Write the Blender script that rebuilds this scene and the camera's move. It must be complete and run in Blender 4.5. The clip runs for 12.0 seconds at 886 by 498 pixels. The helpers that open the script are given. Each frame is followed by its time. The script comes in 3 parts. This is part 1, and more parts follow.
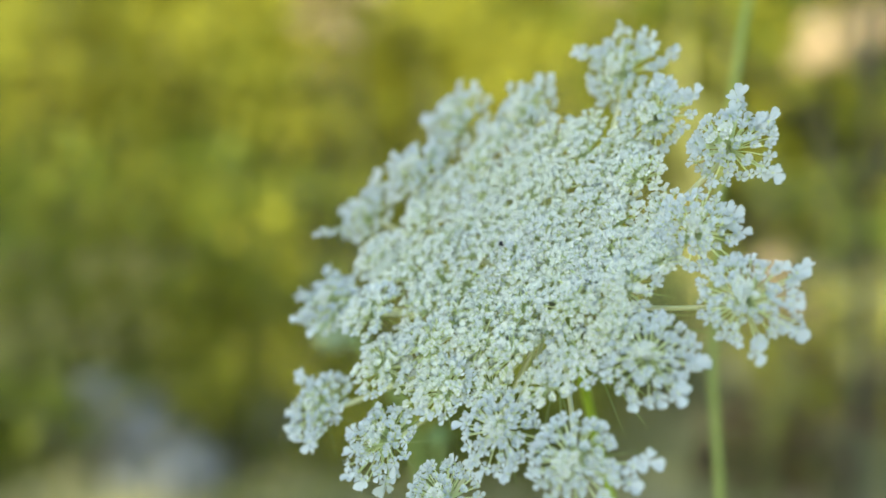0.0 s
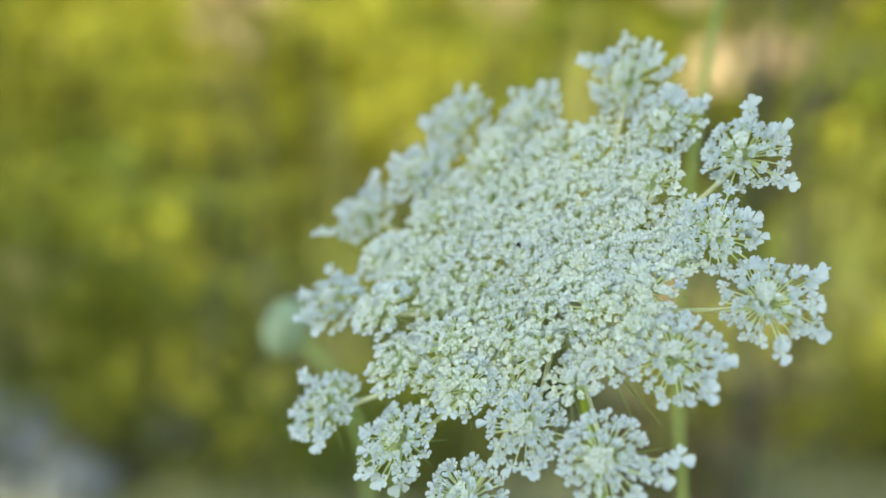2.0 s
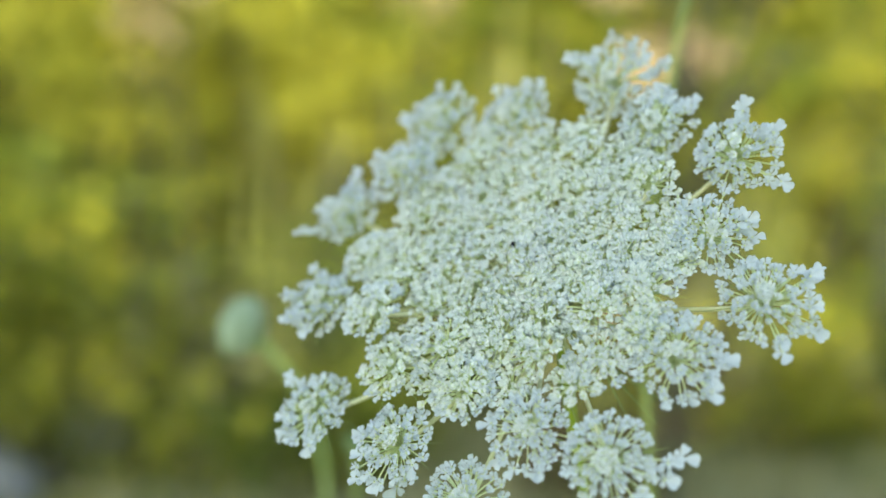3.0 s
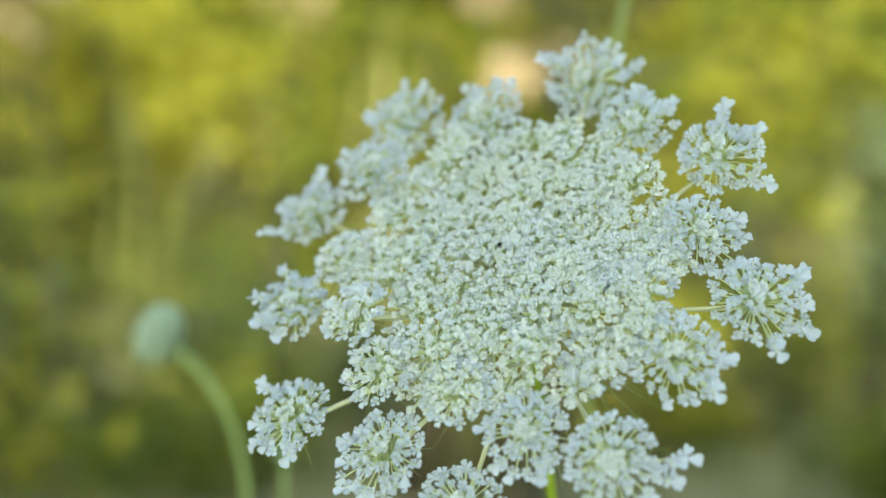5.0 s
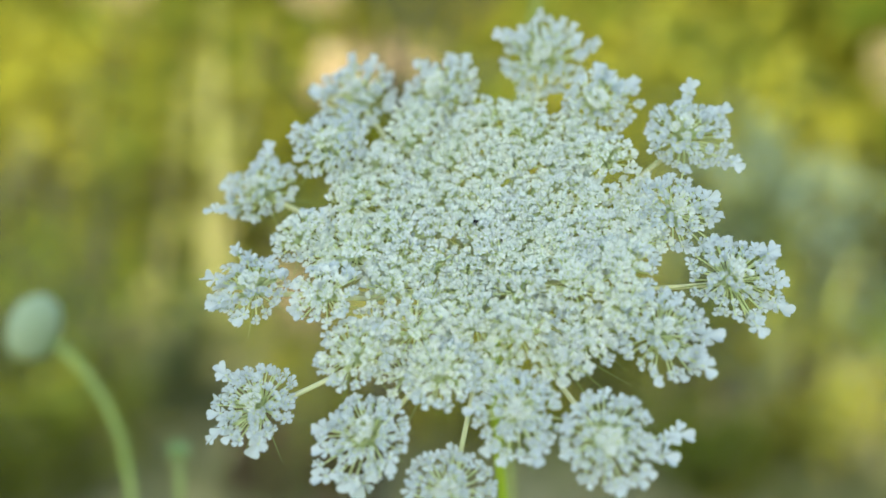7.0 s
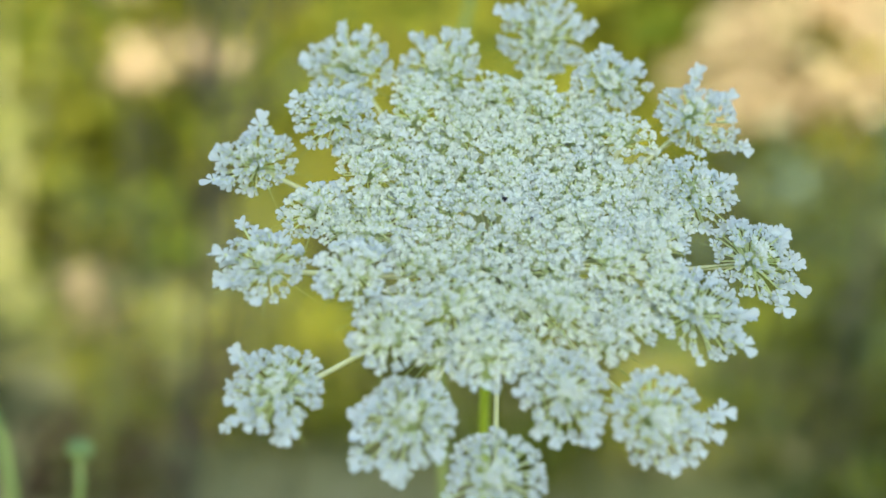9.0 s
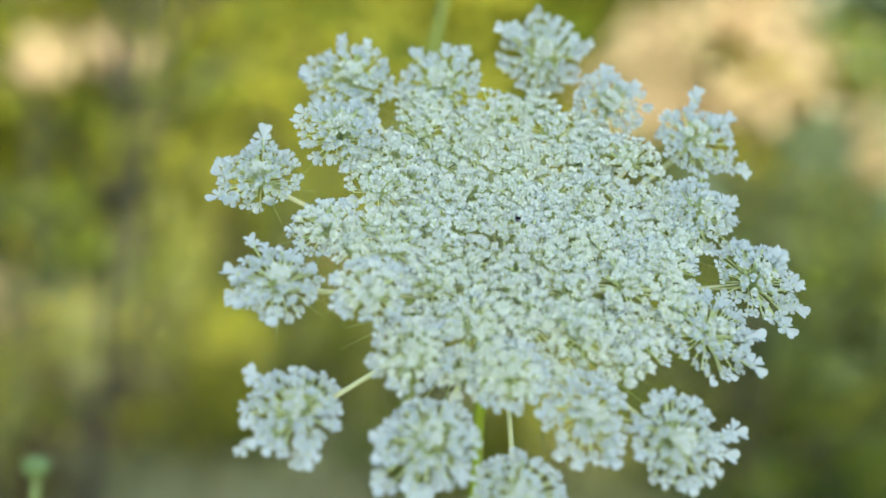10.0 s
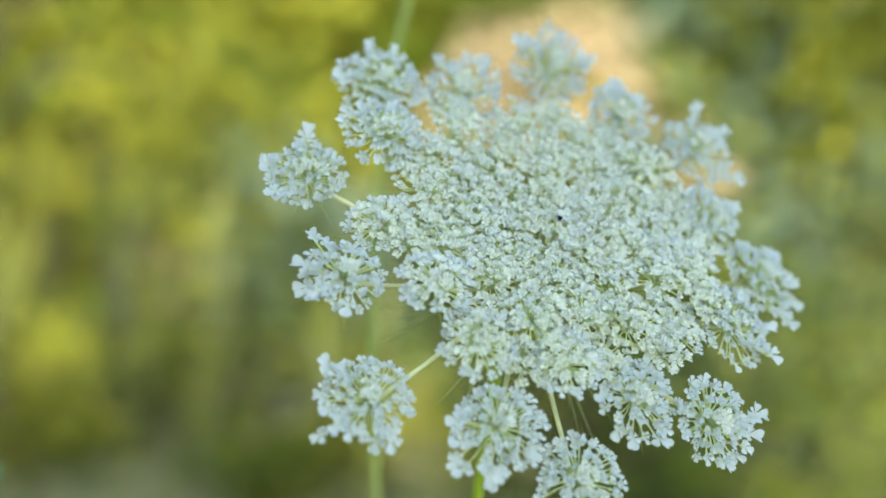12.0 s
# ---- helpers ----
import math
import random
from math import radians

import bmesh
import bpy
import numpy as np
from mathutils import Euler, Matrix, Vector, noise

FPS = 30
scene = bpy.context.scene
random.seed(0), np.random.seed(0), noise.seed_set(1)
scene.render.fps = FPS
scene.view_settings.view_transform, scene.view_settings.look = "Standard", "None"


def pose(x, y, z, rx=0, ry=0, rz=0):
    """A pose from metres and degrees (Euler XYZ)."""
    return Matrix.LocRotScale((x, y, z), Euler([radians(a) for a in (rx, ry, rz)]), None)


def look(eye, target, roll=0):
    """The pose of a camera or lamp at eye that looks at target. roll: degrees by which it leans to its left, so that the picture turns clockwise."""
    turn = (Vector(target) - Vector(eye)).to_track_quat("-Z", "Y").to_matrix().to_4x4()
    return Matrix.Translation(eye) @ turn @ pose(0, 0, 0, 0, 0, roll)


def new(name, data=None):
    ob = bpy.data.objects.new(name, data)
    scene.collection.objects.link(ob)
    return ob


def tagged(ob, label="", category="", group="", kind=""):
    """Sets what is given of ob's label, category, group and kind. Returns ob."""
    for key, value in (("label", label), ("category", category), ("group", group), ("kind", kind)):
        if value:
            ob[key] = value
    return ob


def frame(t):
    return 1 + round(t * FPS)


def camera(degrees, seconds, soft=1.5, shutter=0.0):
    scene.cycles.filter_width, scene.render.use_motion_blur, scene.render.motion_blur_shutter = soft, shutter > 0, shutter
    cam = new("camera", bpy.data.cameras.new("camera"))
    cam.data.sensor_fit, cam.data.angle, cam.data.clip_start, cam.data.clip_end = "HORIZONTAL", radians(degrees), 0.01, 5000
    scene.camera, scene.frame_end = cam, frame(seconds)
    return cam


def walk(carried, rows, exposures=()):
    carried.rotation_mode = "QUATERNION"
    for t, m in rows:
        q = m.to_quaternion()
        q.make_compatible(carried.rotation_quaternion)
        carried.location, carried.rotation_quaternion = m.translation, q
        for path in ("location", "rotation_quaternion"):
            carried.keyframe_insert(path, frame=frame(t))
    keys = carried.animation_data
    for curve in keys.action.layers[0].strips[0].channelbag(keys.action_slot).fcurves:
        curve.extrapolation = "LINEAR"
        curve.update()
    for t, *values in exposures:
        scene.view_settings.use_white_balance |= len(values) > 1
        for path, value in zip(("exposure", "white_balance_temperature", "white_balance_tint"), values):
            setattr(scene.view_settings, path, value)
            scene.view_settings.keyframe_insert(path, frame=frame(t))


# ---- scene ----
# ---- light and picture ----
EXPOSURE, KELVIN, TINT = 1.22, 5800, -5.0
SUN_EL, SUN_AZ, SUN, SKY, SHADE = 36.0, 216.0, 5.0, 0.15, 1.35
# ---- camera and its walk ----
cam = camera(45.5, 12.0, soft=1.7)
cam.data.dof.use_dof = True
cam.data.dof.focus_distance = 0.2055
cam.data.dof.aperture_fstop = 5.3
METRES, EYE, TILT, LEAN, TURN = 0.21, 0.85, -8.0, 0.0, 0.0
ROWS = [
    (0.0, 0.0, 0.0, 0.0, 0.0, 0.0, 0.0),
    (0.5, -0.0367, 0.0036, -0.0029, -1.27, 0.12, -0.19),
    (1.0, -0.0753, 0.0027, -0.0101, -2.57, 0.29, -0.44),
    (1.5, -0.1097, 0.0014, -0.0087, -4.1, 0.49, -0.72),
    (2.0, -0.1251, 0.0015, -0.0144, -5.99, 0.78, -1.04),
    (2.5, -0.1511, 0.0057, -0.0187, -8.19, 0.74, -0.98),
    (3.0, -0.1906, 0.0241, -0.0116, -10.09, 0.63, -0.94),
    (5.0, -0.2951, 0.0769, -0.0202, -17.29, 1.17, -0.86),
    (5.5, -0.3182, 0.0933, -0.0215, -19.53, 1.37, -0.9),
    (6.0, -0.3493, 0.117, -0.0304, -22.27, 1.47, -0.85),
    (6.5, -0.3879, 0.1401, -0.0373, -24.62, 1.27, -0.82),
    (7.0, -0.4157, 0.1641, -0.0399, -27.01, 1.16, -0.73),
    (9.0, -0.5735, 0.3108, -0.065, -38.17, 1.45, -1.31),
    (9.5, -0.6111, 0.3485, -0.0568, -40.99, 1.42, -1.44),
    (10.0, -0.6429, 0.3768, -0.0532, -43.21, 1.77, -1.67),
    (10.5, -0.6822, 0.411, -0.0539, -45.74, 2.03, -1.56),
    (11.0, -0.7221, 0.4441, -0.0516, -48.05, 2.2, -1.67),
    (11.5, -0.7683, 0.4793, -0.0606, -50.44, 2.52, -1.78),
    (12.0, -0.819, 0.4978, -0.0776, -52.76, 2.79, -1.91),
]
walk(cam, [(t, pose(0, 0, EYE, TILT, LEAN, TURN) @ pose(METRES * x, METRES * y, METRES * z, 90 + pitch, roll, yaw)) for t, x, y, z, yaw, pitch, roll in ROWS],
     exposures=[(0.0, EXPOSURE, KELVIN, TINT), (6.0, EXPOSURE, KELVIN, TINT), (12.0, EXPOSURE, KELVIN - 180, TINT)])

# ---- world and sun ----
world = bpy.data.worlds.new("sky")
scene.world = world
world.use_nodes = True
wn = world.node_tree.nodes
wl = world.node_tree.links
sky = wn.new("ShaderNodeTexSky")
sky.sky_type = "NISHITA"
sky.sun_disc = False
sky.sun_elevation = radians(SUN_EL)
sky.sun_rotation = radians(SUN_AZ)
sky.air_density = 1.0
sky.dust_density = 2.0
wl.new(sky.outputs[0], wn["Background"].inputs[0])
wn["Background"].inputs[1].default_value = SKY

sun_dir = Vector((math.sin(radians(SUN_AZ)) * math.cos(radians(SUN_EL)), math.cos(radians(SUN_AZ)) * math.cos(radians(SUN_EL)), math.sin(radians(SUN_EL))))
sun_data = bpy.data.lights.new("sun", "SUN")
sun_data.energy = SUN
sun_data.angle = radians(0.53)
sun_data.color = (1.0, 0.91, 0.76)
sun = new("sun", sun_data)
sun.matrix_world = look(sun_dir * 30, (0, 0, 0))

# ---- materials ----


def surface(name, colour, vary=0.15, scale=40.0, rough=0.6, through_light=0.0, bump=0.0, second=None, patch=4.0, island=0.0, own=0.0, spec=0.3):
    """A two-scale mottled surface; through_light: the share of light that passes a leaf or petal."""
    mat = bpy.data.materials.new(name)
    mat.use_nodes = True
    nt = mat.node_tree
    nodes, links = nt.nodes, nt.links
    bsdf = nodes["Principled BSDF"]
    bsdf.inputs["Roughness"].default_value = rough
    bsdf.inputs["Specular IOR Level"].default_value = spec
    coord = nodes.new("ShaderNodeTexCoord")
    fine = nodes.new("ShaderNodeTexNoise")
    fine.inputs["Scale"].default_value = scale
    fine.inputs["Detail"].default_value = 4
    broad = nodes.new("ShaderNodeTexNoise")
    broad.inputs["Scale"].default_value = patch
    broad.inputs["Detail"].default_value = 2
    links.new(coord.outputs["Object"], fine.inputs["Vector"])
    links.new(coord.outputs["Object"], broad.inputs["Vector"])
    base = nodes.new("ShaderNodeMix")
    base.data_type = "RGBA"
    base.inputs[6].default_value = (*colour, 1)
    base.inputs[7].default_value = (*(second or [c * 0.7 for c in colour]), 1)
    ramp = nodes.new("ShaderNodeMapRange")
    ramp.inputs[1].default_value = 0.35
    ramp.inputs[2].default_value = 0.65
    links.new(broad.outputs["Fac"], ramp.inputs[0])
    links.new(ramp.outputs[0], base.inputs[0])
    value = nodes.new("ShaderNodeMath")
    value.operation = "MULTIPLY_ADD"
    value.inputs[1].default_value = 2 * vary
    value.inputs[2].default_value = 1 - vary
    links.new(fine.outputs["Fac"], value.inputs[0])
    last = value.outputs[0]
    for amount, node, socket in ((island, "ShaderNodeNewGeometry", "Random Per Island"), (own, "ShaderNodeObjectInfo", "Random")):
        if amount:
            source = nodes.new(node)
            scaled = nodes.new("ShaderNodeMath")
            scaled.operation = "MULTIPLY_ADD"
            scaled.inputs[1].default_value = 2 * amount
            scaled.inputs[2].default_value = 1 - amount
            links.new(source.outputs[socket], scaled.inputs[0])
            both = nodes.new("ShaderNodeMath")
            both.operation = "MULTIPLY"
            links.new(last, both.inputs[0])
            links.new(scaled.outputs[0], both.inputs[1])
            last = both.outputs[0]
    hsv = nodes.new("ShaderNodeHueSaturation")
    links.new(base.outputs[2], hsv.inputs["Color"])
    links.new(last, hsv.inputs["Value"])
    links.new(hsv.outputs[0], bsdf.inputs["Base Color"])
    if bump:
        b = nodes.new("ShaderNodeBump")
        b.inputs["Strength"].default_value = bump
        b.inputs["Distance"].default_value = 0.2 / scale
        links.new(fine.outputs["Fac"], b.inputs["Height"])
        links.new(b.outputs[0], bsdf.inputs["Normal"])
    if through_light:
        trans = nodes.new("ShaderNodeBsdfTranslucent")
        links.new(hsv.outputs[0], trans.inputs["Color"])
        mix = nodes.new("ShaderNodeMixShader")
        mix.inputs[0].default_value = through_light
        links.new(bsdf.outputs[0], mix.inputs[1])
        links.new(trans.outputs[0], mix.inputs[2])
        links.new(mix.outputs[0], nodes["Material Output"].inputs["Surface"])
    return mat


PETAL = surface("white_petal", (0.645, 0.695, 0.725), vary=0.07, scale=900, rough=0.55, through_light=0.47, second=(0.625, 0.675, 0.69), patch=120, island=0.05, own=0.03)
CREAM = surface("cream_white_petal", (0.77, 0.80, 0.78), vary=0.07, scale=900, rough=0.6, through_light=0.5, second=(0.79, 0.82, 0.74), patch=120, island=0.06)
HEART = surface("cream_floret_centre", (0.72, 0.76, 0.44), vary=0.1, scale=1500, rough=0.5, through_light=0.25, second=(0.66, 0.73, 0.36), patch=300)
PEDICEL = surface("pale_green_stalklet", (0.74, 0.79, 0.46), vary=0.1, scale=900, rough=0.5, through_light=0.3, second=(0.68, 0.75, 0.36), patch=150)
RAY = surface("pale_green_ray", (0.68, 0.70, 0.38), vary=0.12, scale=700, rough=0.45, second=(0.74, 0.73, 0.46), patch=60, bump=0.2)
STEM = surface("bristly_green_stem", (0.26, 0.36, 0.015), vary=0.15, scale=500, rough=0.5, second=(0.31, 0.39, 0.03), patch=25, bump=0.4)
BRACT = surface("green_bract", (0.26, 0.33, 0.08), vary=0.15, scale=600, rough=0.5, through_light=0.2, second=(0.34, 0.38, 0.14), patch=60)
DARK = surface("dark_purple_petal", (0.012, 0.010, 0.016), vary=0.2, scale=1500, rough=0.4, second=(0.02, 0.008, 0.02), patch=300)
BUD = surface("pale_green_bud", (0.40, 0.49, 0.30), vary=0.15, scale=500, rough=0.6, second=(0.43, 0.52, 0.36), patch=60, through_light=0.1)
YOUNG = surface("young_green_bud", (0.22, 0.31, 0.12), vary=0.15, scale=500, rough=0.6, second=(0.27, 0.35, 0.15), patch=60)
BUDSTEM = surface("green_bud_stem", (0.29, 0.36, 0.12), vary=0.12, scale=400, rough=0.5, second=(0.25, 0.33, 0.09), patch=30, bump=0.3)

# ---- mesh tools ----


class Geo:
    """Collects vertices and faces of one mesh, with a material slot for each face."""

    def __init__(self):
        self.v, self.f, self.m, self.count = [], [], [], 0

    def add(self, verts, faces, slot=0, matrix=None):
        verts = np.asarray(verts, float)
        if matrix is not None:
            mm = np.array(matrix)
            verts = verts @ mm[:3, :3].T + mm[:3, 3]
        self.v.append(verts)
        self.f.extend([tuple(i + self.count for i in face) for face in faces])
        self.m.extend([slot] * len(faces) if np.isscalar(slot) else list(slot))
        self.count += len(verts)

    def mesh(self, name, mats, smooth=True):
        me = bpy.data.meshes.new(name)
        me.from_pydata(np.concatenate(self.v).tolist(), [], self.f)
        for mat in mats:
            me.materials.append(mat)
        me.polygons.foreach_set("material_index", np.array(self.m, dtype=np.int32))
        if smooth:
            me.polygons.foreach_set("use_smooth", np.ones(len(self.f), dtype=bool))
        me.update()
        return me


def part(name, geo, mats, parent, label="", smooth=True):
    """One mesh object under a thing or a part."""
    ob = new(name, geo.mesh(name, mats, smooth) if isinstance(geo, Geo) else geo)
    ob.parent = parent
    if label:
        ob["label"] = label
    return ob


def thing(name, label, category, place=(0, 0, 0), group="", kind=""):
    ob = new(name)
    ob.empty_display_size = 0.01
    ob.location = place
    return tagged(ob, label, category, group, kind)


def frame_on(p, z, x=None):
    """A matrix at p with its z axis along z and its x axis towards x."""
    z = Vector(z).normalized()
    x = Vector(x) if x is not None else Vector((1, 0.3, 0.2))
    x = x - z * x.dot(z)
    if x.length < 1e-6:
        x = z.orthogonal()
    x.normalize()
    y = z.cross(x)
    m = Matrix((x, y, z)).transposed().to_4x4()
    m.translation = p
    return m


def tube(geo, points, radii, sides=6, slot=0, cap=True):
    """A round stalk along the points."""
    pts = [Vector(p) for p in points]
    n = len(pts)
    verts, faces = [], []
    ref = (pts[1] - pts[0]).orthogonal().normalized()
    for i, p in enumerate(pts):
        d = (pts[min(i + 1, n - 1)] - pts[max(i - 1, 0)]).normalized()
        ref = (ref - d * ref.dot(d)).normalized()
        side = d.cross(ref)
        r = radii[i] if not np.isscalar(radii) else radii
        for k in range(sides):
            a = 2 * math.pi * k / sides
            verts.append(tuple(p + (ref * math.cos(a) + side * math.sin(a)) * r))
    for i in range(n - 1):
        for k in range(sides):
            k2 = (k + 1) % sides
            faces.append((i * sides + k, i * sides + k2, (i + 1) * sides + k2, (i + 1) * sides + k))
    if cap:
        faces.append(tuple(reversed(range(sides))))
        faces.append(tuple((n - 1) * sides + k for k in range(sides)))
    geo.add(verts, faces, slot)


def bezier(p0, p1, p2, p3, n):
    p0, p1, p2, p3 = (Vector(p) for p in (p0, p1, p2, p3))
    out = []
    for i in range(n):
        t = i / (n - 1)
        out.append(p0 * (1 - t) ** 3 + p1 * 3 * t * (1 - t) ** 2 + p2 * 3 * t * t * (1 - t) + p3 * t ** 3)
    return out


def blob(geo, centre, rx, rz, slot=0, rings=3, sides=6, axis=(0, 0, 1)):
    """A small closed egg shape."""
    verts = [(0, 0, -rz)]
    for i in range(1, rings + 1):
        a = -math.pi / 2 + math.pi * i / (rings + 1)
        for k in range(sides):
            b = 2 * math.pi * k / sides
            verts.append((rx * math.cos(a) * math.cos(b), rx * math.cos(a) * math.sin(b), rz * math.sin(a)))
    verts.append((0, 0, rz))
    top = len(verts) - 1
    faces = [(0, 1 + (k + 1) % sides, 1 + k) for k in range(sides)]
    for i in range(rings - 1):
        for k in range(sides):
            a, b = 1 + i * sides + k, 1 + i * sides + (k + 1) % sides
            faces.append((a, b, b + sides, a + sides))
    faces += [(top, top - sides + k, top - sides + (k + 1) % sides) for k in range(sides)]
    geo.add(verts, faces, slot, frame_on(centre, axis))


# ---- florets ----
RNG = random.Random(7)


def petal(geo, angle, length, width, rise, fall, slot=0, start=0.0002):
    """One notched, cupped petal from the floret's middle: it leaves at rise and ends at fall, degrees above the level."""
    rows = ((0.0, 0.22), (0.22, 0.36), (0.45, 0.74), (0.68, 1.0), (0.88, 0.95), (1.0, 0.66))
    cols = (-1, -0.5, 0, 0.5, 1)
    verts, faces = [], []
    twist = RNG.uniform(-0.25, 0.25)
    bowl = RNG.uniform(0.12, 0.36)
    deep = RNG.uniform(0.02, 0.16)
    x, z, before = start, 0.0, 0.0
    for s, w in rows:
        e = radians(rise + (fall - rise) * (0.5 * (s + before)) ** 1.3)
        x += (s - before) * length * math.cos(e)
        z += (s - before) * length * math.sin(e)
        before = s
        for u in cols:
            notch = 0.0
            if s > 0.9:
                notch = length * (deep * (1 - abs(u) * 2) ** 2 if abs(u) <= 0.5 else 0.05)
            y = u * w * width / 2
            lift = bowl * width * u * u * w + twist * y * s
            verts.append((x - notch * math.cos(e) - lift * math.sin(e), y, z - notch * math.sin(e) + lift * math.cos(e)))
    for i in range(5):
        for j in range(4):
            a = i * 5 + j
            faces.append((a, a + 5, a + 6, a + 1))
    geo.add(verts, faces, slot, Matrix.Rotation(angle, 4, "Z"))


def floret(size, uneven, rise, fall, broad=0.78, stamens=True, slot_petal=0, slot_heart=1):
    """A five-petalled floret; its enlarged petals lie towards +x and spread flatter. Slots: petal, heart."""
    g = Geo()
    spin = RNG.uniform(-0.3, 0.3)
    for k in range(5):
        a = spin + 2 * math.pi * k / 5
        out = max(0.0, math.cos(a)) ** 1.4
        length = size * (1 + uneven * out) * RNG.uniform(0.82, 1.14)
        width = length * broad * RNG.uniform(0.87, 1.13)
        petal(g, a, length, width, rise * (1 - 0.5 * uneven * out) + RNG.uniform(-16, 16), fall + RNG.uniform(-22, 22), slot_petal)
    blob(g, (0, 0, -0.0003), size * 0.28, 0.0006, slot_heart, rings=2, sides=5)
    blob(g, (0, 0, 0.00015), size * 0.19, 0.00022, slot_heart, rings=2, sides=5)
    if stamens:
        for k in range(5):
            if RNG.random() < 0.45:
                continue
            a = spin + 2 * math.pi * (k + 0.5) / 5
            r = size * RNG.uniform(0.5, 0.85)
            tip = Vector((r * math.cos(a), r * math.sin(a), size * RNG.uniform(0.65, 1.0)))
            tube(g, [(0, 0, 0.0001), tip * 0.6 + Vector((0, 0, size * 0.1)), tip], 0.00005, sides=3, slot=slot_petal, cap=False)
            blob(g, tip, 0.00013, 0.00011, slot_petal, rings=1, sides=4)
    return g


def knob(size):
    """A floret in bud: five petals folded in to a ball."""
    g = Geo()
    for k in range(5):
        petal(g, 2 * math.pi * k / 5 + RNG.uniform(-0.15, 0.15), size * 1.15, size * 0.95, 78 + RNG.uniform(-10, 10), 100 + RNG.uniform(-30, 45), 0)
    blob(g, (0, 0, 0.42 * size), size * 0.42, size * 0.45, 0, rings=2, sides=6)
    blob(g, (0, 0, -0.0002), size * 0.33, 0.0005, 1, rings=2, sides=5)
    return g


SMALL = [floret(0.00088, 0.12, RNG.uniform(52, 70), RNG.uniform(5, 45)) for i in range(8)] + [knob(0.00072) for i in range(2)]
MIDDLE = [floret(0.00098, 0.3, RNG.uniform(44, 64), RNG.uniform(-5, 35)) for i in range(8)]
RIM = [floret(0.00102, 0.55, RNG.uniform(36, 56), RNG.uniform(-10, 32), 0.80) for i in range(9)]
LARGE = [floret(0.00118, 0.95, RNG.uniform(22, 40), RNG.uniform(-18, 8), 0.88) for i in range(8)]
FLORET_MATS = [PETAL, HEART]
SHARED = {}


def floret_mesh(pool, index):
    key = (id(pool), index)
    if key not in SHARED:
        SHARED[key] = pool[index].mesh("floret", [CREAM, HEART] if pool is SMALL else FLORET_MATS)
    return SHARED[key]


# ---- the flower head ----
HUB = Vector((0.0245, 0.2270, 0.8060))
AXIS = Vector((-0.505, -0.579, 0.640)).normalized()
EAST = Vector((0.745, -0.667, 0.007))
EAST = (EAST - AXIS * EAST.dot(AXIS)).normalized()
NORTH = AXIS.cross(EAST)


def on_head(angle, radius, height):
    """A point of the head: degrees round its axis, millimetres out from it and above the hub."""
    a = radians(angle)
    return HUB + (EAST * math.cos(a) + NORTH * math.sin(a)) * radius * 0.001 + AXIS * height * 0.001


# where each ray ends: angle, radius, height, half width of its cluster (mm)
RIM_CLUSTERS = [
    (-132, 53.9, 11.3, 8.4), (-106, 45.5, 14.1, 8.3), (-86, 50.5, 9.6, 8.1), (-69, 38.4, 16.4, 7.5), (-52, 47.7, 14.1, 8.4), (-24, 39.9, 16.0, 8.4),
    (0, 48.2, 11.8, 8.8), (17, 37.7, 16.6, 7.6), (40, 47.6, 16.9, 8.4), (64, 41.3, 18.2, 7.4), (86, 51.6, 16.0, 8.8), (114, 43.2, 15.3, 8.4),
    (135, 51.8, 15.3, 9.2), (154, 40.7, 19.6, 8.0), (170, 52.0, 13.3, 7.9), (-157, 46.5, 17.8, 7.7),
]
SECOND_RING = [
    (-173, 36.7, 17.8, 6.4), (-143, 32.8, 21.7, 6.7), (-120, 35.4, 19.6, 7.0), (-91, 32.1, 19.1, 6.7), (-40, 30.8, 17.0, 6.6), (-9, 28.7, 18.6, 6.8),
]
MIDDLE_CLUSTERS = [
    (27, 22.6, 18.0, 6.0), (42, 30.0, 19.8, 6.2), (77, 26.1, 18.8, 6.2), (100, 31.0, 17.0, 6.2), (134, 29.8, 18.2, 6.4), (170, 28.1, 19.2, 6.2), (-174, 17.9, 19.6, 5.8),
    (-159, 25.0, 19.6, 5.8), (-133, 21.3, 19.2, 5.8), (-107, 25.5, 20.4, 6.2), (-81, 21.4, 20.0, 5.6), (-62, 26.0, 20.8, 6.2), (-24, 33.0, 19.0, 5.4), (125, 36.5, 16.4, 5.8),
    (145, 43.0, 15.8, 5.2), (-53, 16.2, 19.2, 5.6), (-29, 23.0, 20.6, 6.2), (120, 21.6, 18.0, 5.8), (134, 12.9, 17.0, 5.6), (-131, 11.5, 18.4, 5.4), (-94, 7.5, 18.0, 5.4),
]


def spread(out, step, most, gap, drop, half):
    """Fills the open places of the disc with more clusters, on a sunflower spiral."""
    known = RIM_CLUSTERS + SECOND_RING + MIDDLE_CLUSTERS + out
    for k in range(400):
        rad = step * math.sqrt(k + 0.3)
        ang = (137.508 * k) % 360
        far = most + (6 if 0 < ang < 200 else 1)
        if rad > far:
            break
        p = on_head(ang, rad, 0)
        if all((p - on_head(a, r, 0)).length > 0.001 * gap * (w / 6.0) ** 0.6 for a, r, h, w in known + out):
            out.append((ang, rad, 19.0 - 2.4 * (rad / 36) ** 3 + RNG.uniform(-0.7, 0.7) - drop, half))
    return out


FILLERS = spread([], 1.7, 33, 6.4, 0.2, 5.2)
FILLERS = spread(FILLERS, 1.3, 32, 5.2, 1.8, 3.4)

carrot = thing("wild_carrot", "flowering wild carrot with a broad white lacy head", "flower")


